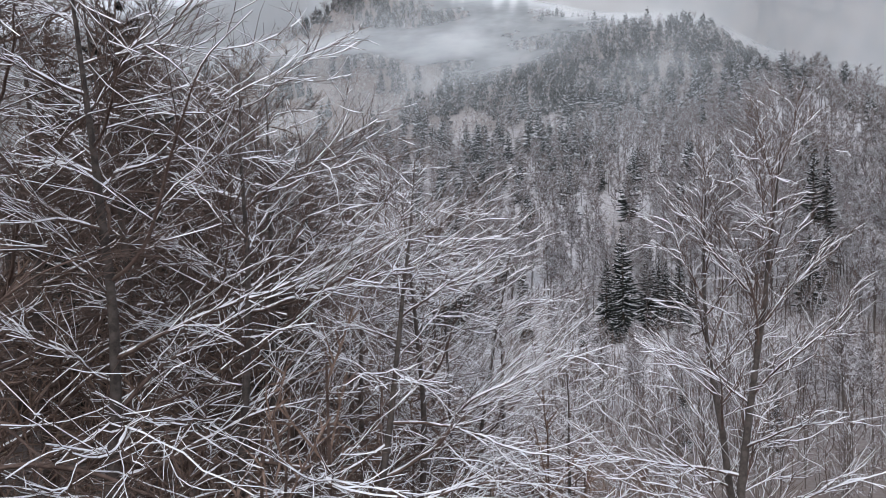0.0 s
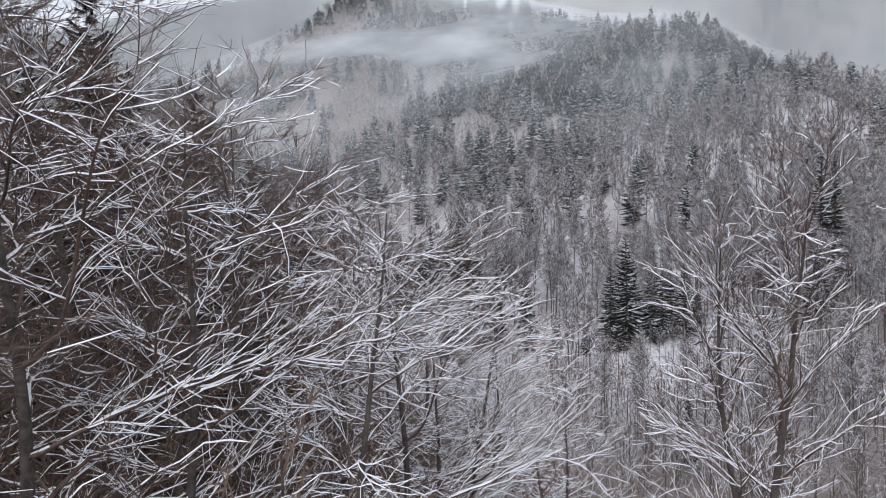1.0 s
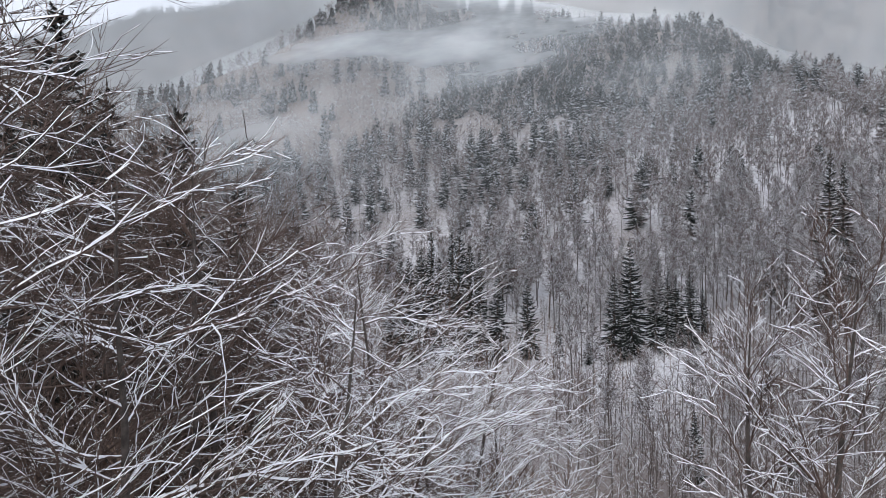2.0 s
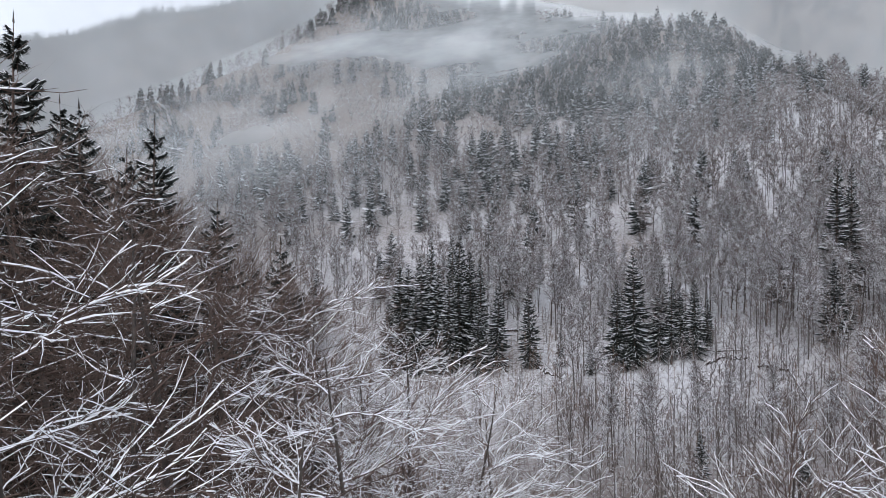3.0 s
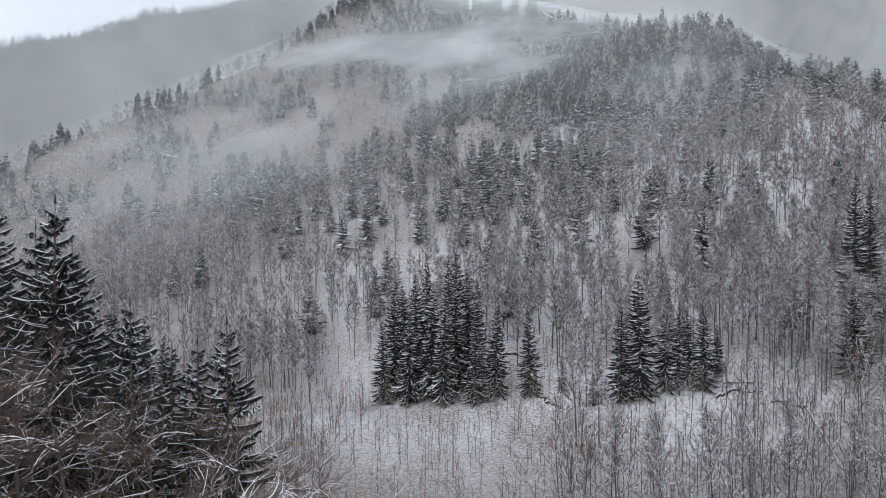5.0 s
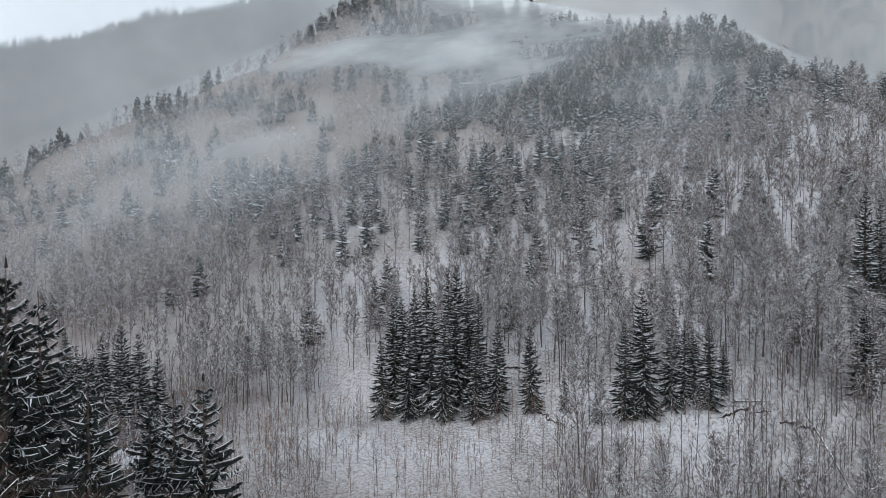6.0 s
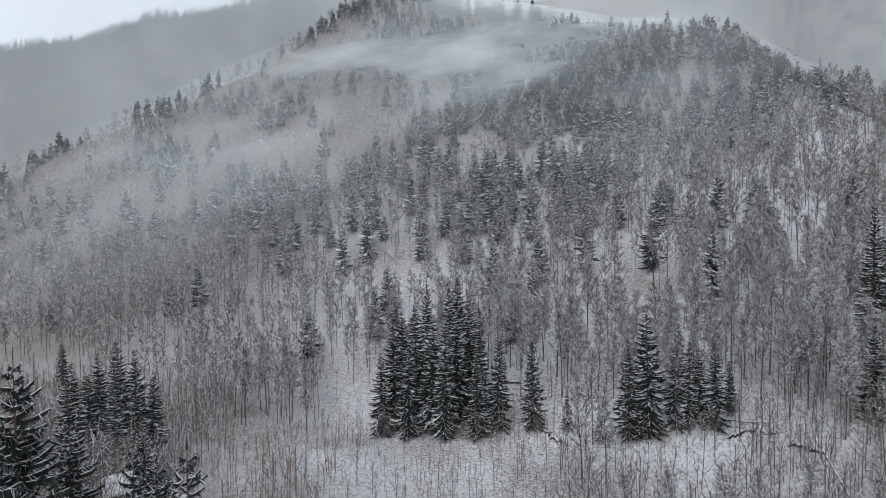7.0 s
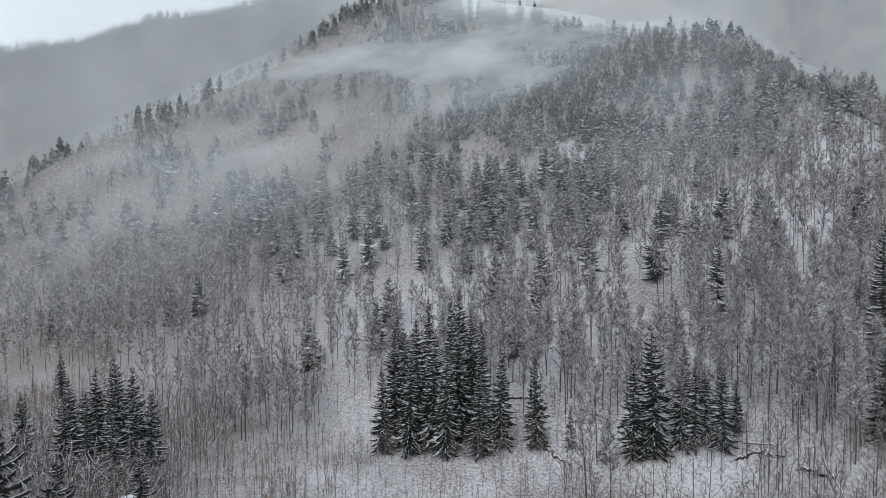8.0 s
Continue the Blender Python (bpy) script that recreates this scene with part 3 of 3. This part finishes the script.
order = np.argsort(py)
known = [(-18.8, 172.7), (-36, 171), (-16, 179.6), (13, 180), (16, 155), (20.7, 159), (-8, 203), (5, 197.6), (37, 175), (38, 210), (34, 208), (26, 204), (39, 195), (51, 196.6),
         (63.4, 188.7), (62, 192), (73, 178), (81, 170.5), (-53, 219), (-78, 244.6), (-95, 258.5), (-102, 273), (-77, 227), (-121, 257), (-132, 294), (-34, 225), (-26, 224),
         (-1, 211), (25, 176), (13.5, 210.6), (10, 218.6), (17, 204.6), (64, 175), (79, 164), (-53, 207), (-26, 208), (-66, 228), (-48, 228), (-107, 263), (-33, 202.6), (8, 209), (79, 171), (56, 178)]
con = [(x, y, rng.uniform(0.75, 0.92), rng.uniform(0, 360), rng.integers(0, 99)) for x, y in known]
con += [(px[i], py[i], rng.uniform(0.58, 0.95), rng.uniform(0, 360), rng.integers(0, 99)) for i in order if is_con[i]]
dec = [(px[i], py[i], rng.uniform(0.7, 1.05), rng.uniform(0, 360), rng.integers(0, 99)) for i in order if not is_con[i]]

MID_SPRUCE = []
for sd, h, lab, rad in ((31, 19, "spruce tree with frosted tiers on the wooded slope", 0.15), (32, 17, "snow-dusted spruce tree among bare beeches", 0.17),
                        (33, 20, "slim snowy spruce tree on the wooded slope", 0.13), (34, 15, "small bushy spruce tree heavy with snow", 0.2)):
    snow = Heap()
    t, c = spruce(sd, h, 24, 7, 3, snow=snow, radius=rad * 1.6, bare=0.08, broad=0.13, ragged=0.22, feather=3)
    MID_SPRUCE.append(thing("spruce_tree", [("trunk", t.mesh("trunk", [M_FARBARK]), ""), ("crown", c.mesh("crown", [M_MIDNEEDLE]), ""), ("snow_cover", snow.mesh("snow_cover", [M_SNOW], True), "")], lab, "tree", "spruces on the far slope"))
plant(MID_SPRUCE, con[:290])
FAR_SPRUCE = [joined(*spruce(40 + i, 15 + i, 11, 5, 2, radius=0.25 + 0.02 * (i % 3), hang=False, bare=0.08, broad=0.36, ragged=0.2)) for i in range(4)]
strew(FAR_SPRUCE, [(x, y, s, radians(t), k) for x, y, s, t, k in con[290:]], "spruce_wood", [M_FARBARK, M_FARNEEDLE], "frosted spruces scattered over the upper slope", "woodland")

MID_BARE = []
for sd, h, lab in ((51, 18, "tall bare beech tree with a grey trunk in snow"), (52, 16, "bare forest tree with rising frosted twigs"), (53, 19, "slender bare tree with a high narrow crown"),
                   (54, 15, "bare tree with a broad crown of fine twigs"), (55, 17, "bare beech tree leaning on a snowy slope")):
    t, c = bare_tree(sd, h, 24, 1500, fine=0.034, spread=0.23, crown_from=0.38, tilt=20)
    MID_BARE.append(thing("bare_tree", [("trunk", t.mesh("trunk", [M_FARBARK], True), ""), ("crown", c.mesh("crown", [M_TWIGS]), "fine grey-brown twigs touched with snow")], lab, "tree", "bare trees on the far slope"))
plant(MID_BARE, dec[:300])
FAR_BARE = [joined(*bare_tree(60 + i, 13 + i * 0.7, 10, 380, sides=3, fine=0.054, segs=2, thin=0.75, steps=3, spread=0.26, crown_from=0.4, tilt=18)) for i in range(6)]
HIGH_BARE = [joined(*bare_tree(70 + i, 10.5 + i * 0.6, 7, 150, sides=3, fine=0.085, segs=1, thin=0.6, steps=2, spread=0.34, tilt=0)) for i in range(4)]
rest = [(x, y, s, radians(t), k) for x, y, s, t, k in dec[300:]]
strew(FAR_BARE, [p for p in rest if p[1] < 250], "beech_wood", [M_FARBARK, M_FARTWIG], "bare grey-brown beech wood covering the mountain slope", "woodland")
strew(HIGH_BARE, [p for p in rest if p[1] >= 250], "beech_wood", [M_FARBARK, M_FARTWIG], "bare misty beech wood high on the mountain", "woodland")

# thin saplings and brush on the valley floor
SAPLING = [joined(*bare_tree(80 + i, 5.0 + 0.6 * i, 4, 24, sides=3, crown_from=0.25, spread=0.18, fine=0.017, segs=1, steps=2, tilt=35, thin=0.5)) for i in range(5)]
n = 2600
sx, sy = rng.uniform(-120, 75, n), rng.uniform(60, 185, n)
keep = (-7.7 + 0.275 * sx + 0.451 * (sy - 120) < 12) & visible_wedge(sx, sy)
extra = 1100
sx, sy = np.r_[sx[keep], rng.uniform(-60, 30, extra)], np.r_[sy[keep], rng.uniform(84, 142, extra)]
patch = np.array([noise.noise(Vector((a * 0.07, b * 0.07, 5.5))) for a, b in zip(sx, sy)])
keep = (np.hypot(sx - 33, sy - 116) > 5) & (sy > 84 - 0.2 * sx) & (rng.random(len(sx)) < 0.55 + 1.2 * patch)
sap = [(a, b, rng.uniform(0.35, 1.0) ** 1.5 * 1.4, rng.uniform(0, 6.3), rng.integers(0, 99)) for a, b in zip(sx[keep], sy[keep])]
strew(SAPLING, sap, "sapling_thicket", [M_BROWN, M_BROWN], "thin leafless saplings and brush standing in the snow", "thicket")

# low grey bushes on the valley floor
BUSH = [joined(*bare_tree(130 + i, 3.0 + 0.5 * i, 9, 130, sides=3, crown_from=0.05, spread=0.45, fine=0.016, segs=2, steps=2, tilt=25)) for i in range(4)]
n = 1100
sx, sy = rng.uniform(-110, 75, n), rng.uniform(50, 150, n)
keep = (-7.7 + 0.275 * sx + 0.451 * (sy - 120) < 9) & visible_wedge(sx, sy) & (np.hypot(sx - 33, sy - 116) > 5) & (rng.random(n) < np.where(sx < -15, 0.95, 0.9))
more = np.r_[rng.uniform((12, 55), (62, 102), (330, 2)), rng.uniform((-62, 56), (-12, 112), (330, 2))]
thick = np.r_[rng.uniform((-112, 112), (-46, 168), (460, 2)), rng.uniform((-60, 84), (-40, 112), (90, 2)), rng.uniform((44, 84), (74, 112), (170, 2))]
more = np.r_[more, thick]
more = more[np.hypot(more[:, 0] - 33, more[:, 1] - 116) > 8]
sx, sy, keep = np.r_[sx[keep], more[:, 0]], np.r_[sy[keep], more[:, 1]], slice(None)
strew(BUSH, [(a, b, rng.uniform(0.6, 2.4 if a < -40 else 1.5 if a < 15 else 2.3), rng.uniform(0, 6.3), rng.integers(0, 99)) for a, b in zip(sx[keep], sy[keep])], "bush_thicket", [M_FARBARK, M_FARTWIG],
      "low grey leafless bushes dusted with snow", "thicket")

# brown brush under the near beeches
BRUSH = [joined(*bare_tree(110 + i, 4.5 + 0.6 * i, 8, 90, sides=3, crown_from=0.08, spread=0.32, fine=0.02, segs=2, steps=3)) for i in range(4)]
n = 1000
sx, sy = rng.uniform(-32, 12, n), rng.uniform(9, 62, n)
keep = (np.hypot(sx, sy) > 11) & ~((sx > -1) & (sy < 14))
strew(BRUSH, [(a, b, rng.uniform(0.6, 1.4), rng.uniform(0, 6.3), rng.integers(0, 99)) for a, b in zip(sx[keep], sy[keep])], "brushwood", [M_BARK, M_BROWN],
      "tangled brown brushwood under the beeches", "thicket")

# woods of the mountains behind
DISTANT = [crown_only(spruce(90 + i, 13 + i, 5, 4, 1, radius=0.25, hang=False, broad=0.7)[1]) for i in range(3)]
def back_wood(n, x0, x1, y0, y1, name):
    bx, by = rng.uniform(x0, x1, n), rng.uniform(y0, y1, n)
    bz = 397 + 0.16 * (bx + 297) - 0.62 * np.abs(by - 940)
    keep = (bz > -10) & visible_wedge(bx, by)
    west, east = hill_edges(bx, by)
    keep &= (west > 25) | (east > 45)
    strew(DISTANT, [(a, b, rng.uniform(0.8, 1.3), rng.uniform(0, 6.3), rng.integers(0, 99)) for a, b in zip(bx[keep], by[keep])], name, [M_FARBARK, M_HAZYNEEDLE],
          "distant snowy spruce forest on hazy mountains", "woodland")


back_wood(9000, -800, -100, 430, 950, "distant_wood")
back_wood(3400, 190, 640, 240, 850, "distant_wood")


# ---- rocks, banks, logs and a hut ----
ROCKS = [(-41.3, 381.9, 4.5, 3.5), (-14, 429.5, 4.0, 4.5), (114, 473, 3.0, 6.0), (31, 407, 3.0, 2.2)]
BANKS = [[(13, 140.2), (16.2, 139)], [(26.2, 132.6), (29.9, 129.5)], [(31.5, 125.4), (34.7, 122.4)], [(17.9, 126.3), (19.7, 122.1), (22.4, 118.1)],
         [(44.9, 108.9), (48.3, 107.9), (50.5, 105.1)], [(51, 103.1), (54.3, 99.8)]]
LOGS = [(56.5, 106, 54.3, 101.5, 2.4, 0.2, 0.16), (54.3, 102.4, 54, 91.8, 0.3, 0.3, 0.2), (24.7, 117.3, 21.2, 116.4, 1.2, 0.2, 0.12), (47, 111, 51, 107, 0.3, 0.4, 0.15)]

def stone_material(name, dark, light, low, high):
    k = Nodes(name)
    base = k.mix(k.ramp(k.noise(1.2, 6, 0.65), 0.3, 0.7), dark, light)
    s = k.ramp(k.math("ADD", k.up(), k.math("MULTIPLY", k.math("SUBTRACT", k.noise(0.8, 4), 0.5), 0.9)), low, high)
    return k.surface(k.mix(s, base, SNOW), 0.9, k.noise(3.0, 6), 0.8, 0.2)


M_ROCK = stone_material("limestone", (0.20, 0.19, 0.18), (0.42, 0.40, 0.38), 0.35, 0.75)
M_SOIL = stone_material("dark_soil", (0.016, 0.012, 0.010), (0.07, 0.052, 0.042), 0.55, 0.9)
M_PLANK = stone_material("weathered_planks", (0.06, 0.045, 0.035), (0.16, 0.12, 0.09), 1.2, 1.5)


def rock(x, y, w, h, seed):
    """A craggy outcrop that breaks through the slope."""
    bm = bmesh.new()
    bmesh.ops.create_icosphere(bm, subdivisions=4, radius=1)
    for v in bm.verts:
        p = v.co * 1.3 + Vector((seed * 7.1, 0, 0))
        v.co *= 1 + 0.35 * noise.noise(p) + 0.22 * noise.noise(p * 2.7) + 0.10 * abs(noise.noise(p * 6))
        v.co = Vector((v.co.x * w, v.co.y * w * 0.6, v.co.z * h))
    me = bpy.data.meshes.new("rock_outcrop")
    bm.to_mesh(me)
    bm.free()
    me.materials.append(M_ROCK)
    ob = new("rock_outcrop", me)
    ob.matrix_basis = pose(x, y, float(land(x, y)) + 0.25 * h, 0, 0, seed * 40)
    return tagged(ob, "pale limestone outcrop with snow on its ledges", "rock", "outcrops on the mountain")


for n, (x, y, w, h) in enumerate(ROCKS):
    rock(x, y, w, h, n)


def bank(points, seed):
    """A dark undercut bank along a line on the ground."""
    rng2 = np.random.default_rng(seed)
    pts = np.array(points, float)
    t = np.linspace(0, len(pts) - 1, 26)
    x, y = (np.interp(t, range(len(pts)), pts[:, c]) + rng2.normal(0, 0.22, 26) for c in (0, 1))
    line = np.c_[x, y, land(x, y) + 0.12 + rng2.normal(0, 0.1, 26)]
    h = Heap()
    tube(h, line, np.r_[0.05, rng2.uniform(0.1, 0.38, 24), 0.05], 7)
    return tagged(new("earth_bank", h.mesh("earth_bank", [M_SOIL], True)), "dark undercut earth bank capped with snow", "bank", "banks in the valley")


for n, line in enumerate(BANKS):
    bank(line, n)


def log(x0, y0, x1, y1, z0, z1, r, seed):
    """A fallen trunk with broken stubs and snow on top."""
    rng2 = np.random.default_rng(seed)
    a, b = np.array((x0, y0, float(land(x0, y0)) + z0)), np.array((x1, y1, float(land(x1, y1)) + z1))
    line = a + (b - a) * np.linspace(0, 1, 9)[:, None] + rng2.normal(0, 0.06, (9, 3))
    stem, snow = Heap(), Heap()
    rad = np.linspace(r, r * 0.45, 9)
    tube(stem, line, rad, 8)
    for k in range(6):
        i = rng2.integers(1, 8)
        tube(stem, bent(rng2, line[i], rng2.normal(0, 1, 3) + (0, 0, 0.6), rng2.uniform(0.6, 1.8), 3, 0, 0.15), np.linspace(r * 0.3, 0.02, 4), 4)
    snow_ridge(snow, rng2, line, rad * 0.9, 0.08, 0.0, 0.3)
    return thing("fallen_log", [("stem", stem.mesh("stem", [M_FARBARK], True), ""), ("snow_cover", snow.mesh("snow_cover", [M_SNOW], True), "snow lying on the log")],
                 "fallen tree trunk lying in the snow with broken stubs", "log", "fallen logs")


for n, row in enumerate(LOGS):
    log(*row, n)


def box(name, size, centre, mat, parent, label="", bevel=0.03):
    bm = bmesh.new()
    bmesh.ops.create_cube(bm, size=1)
    for v in bm.verts:
        v.co = Vector((v.co.x * size[0] + centre[0], v.co.y * size[1] + centre[1], v.co.z * size[2] + centre[2]))
    bmesh.ops.bevel(bm, geom=bm.edges[:], offset=bevel, segments=1, affect="EDGES")
    me = bpy.data.meshes.new(name)
    bm.to_mesh(me)
    bm.free()
    me.materials.append(mat)
    ob = new(name, me)
    ob.parent = parent
    return tagged(ob, label) if label else ob


def hut(x, y, turn):
    """A small timber hut under a snow-covered gable roof."""
    ob = tagged(new("hut"), "small timber hut with a thick snow-covered gable roof", "hut")
    w, d, h, rise = 3.6, 4.2, 3.0, 1.6
    for i in range(9):
        box("wall_board", (w, 0.12, h / 9 - 0.02), (0, -d / 2, (i + 0.5) * h / 9), M_PLANK, ob)
        box("wall_board", (0.12, d - 0.14, h / 9 - 0.02), (w / 2 - 0.06, 0, (i + 0.5) * h / 9), M_PLANK, ob)
        box("wall_board", (0.12, d - 0.14, h / 9 - 0.02), (-w / 2 + 0.06, 0, (i + 0.5) * h / 9), M_PLANK, ob)
    box("door", (0.95, 0.06, 1.95), (0.6, -d / 2 - 0.09, 0.98), M_PLANK, ob, "plain plank door")
    for e in (-1, 1):
        for name, mat, lift, thick, label in (("roof_slope", M_PLANK, 0.0, 0.12, ""), ("roof_snow", M_SNOW, 0.2, 0.28, "thick white snow")):
            hd = Heap()
            a = np.array([(0, rise + h + lift), (e * (w / 2 + 0.5), h - 0.35 + lift)])
            n2 = 10
            row = np.linspace(a[0], a[1], n2)
            verts, faces = [], []
            for k, (px2, pz2) in enumerate(row):
                sag = 0.05 * math.sin(k * 2.1) if name == "roof_snow" else 0
                for yy in (-d / 2 - 0.4, d / 2 + 0.4):
                    verts += [(px2, yy, pz2 + sag), (px2, yy, pz2 - thick)]
            for k in range(n2 - 1):
                b0, b1 = 4 * k, 4 * k + 4
                for q in ((0, 2), (2, 3), (3, 1), (1, 0)):
                    faces += [(b0 + q[0], b0 + q[1], b1 + q[1]), (b0 + q[0], b1 + q[1], b1 + q[0])]
            last = 4 * (n2 - 1)
            faces += [(0, 1, 3), (0, 3, 2), (last, last + 3, last + 1), (last, last + 2, last + 3)]
            hd.add(verts, faces)
            p = new(name, hd.mesh(name, [mat]))
            p.parent = ob
            if label:
                tagged(p, label)
    ob.matrix_basis = pose(x, y, float(land(x, y)) - 0.2, 0, 0, turn)


hut(-43.5, 96.5, -50)


# ---- mist and distance haze over the slopes, imitated by translucent sheets ----
def mist(name, mat, verts, faces, label):
    return tagged(new(name, mesh_from(name, verts, faces, [mat], smooth=True)), label, "mist", kind="stuff")


def mist_over(rise):
    def height(x, y):
        e = 20
        return sum(land(x + a, y + b) for a, b in ((0, 0), (e, 0), (-e, 0), (0, e), (0, -e))) / 5 + rise + 2 * np.sin(x * 0.04) * np.cos(y * 0.05)
    return height


SLOPE_GRID = np.arange(-330, 190, 8), np.arange(120, 600, 8)
mist("mist", slope_mist_haze("mist_among_trees", 0.22, 0.012, 0.45, 0.70, 0.05, 200, 330), *grid_sheet(*SLOPE_GRID, mist_over(6)), "low white mist lying between the trees")
mist("mist", slope_mist_haze("mist_haze_over_trees", 0.48, 0.010, 0.36, 0.72, 0.35, 120, 390), *grid_sheet(*SLOPE_GRID, mist_over(18)), "thin white mist drifting over the tree tops")


def haze_veil(name, line, z0, z1, mat, label):
    """An upright sheet along a line on the map behind the wooded slope, added to stand in for haze."""
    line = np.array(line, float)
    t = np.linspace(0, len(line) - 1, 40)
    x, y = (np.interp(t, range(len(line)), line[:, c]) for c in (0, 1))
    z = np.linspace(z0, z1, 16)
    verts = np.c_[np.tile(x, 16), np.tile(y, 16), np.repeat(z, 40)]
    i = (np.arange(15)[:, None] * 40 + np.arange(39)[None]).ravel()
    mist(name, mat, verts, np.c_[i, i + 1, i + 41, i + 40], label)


haze_veil("mist", [(-900, 400), (-420, 400), (-310, 420), (-190, 500), (-90, 600), (140, 640)], -40, 520, veil_haze("haze_west", (-420, -130, 0.20, 0.66), (60, 200), (-2000, -1900)), "pale sheet imitating mist and haze before the western mountain")
haze_veil("mist", [(0, 575), (108, 490), (160, 462), (205, 400), (222, 300), (226, 150)], 0, 420, veil_haze("haze_east", (150, 230, 0.62, 0.50), (90, 170), (15, 110)), "pale sheet imitating mist and haze before the eastern mountain")
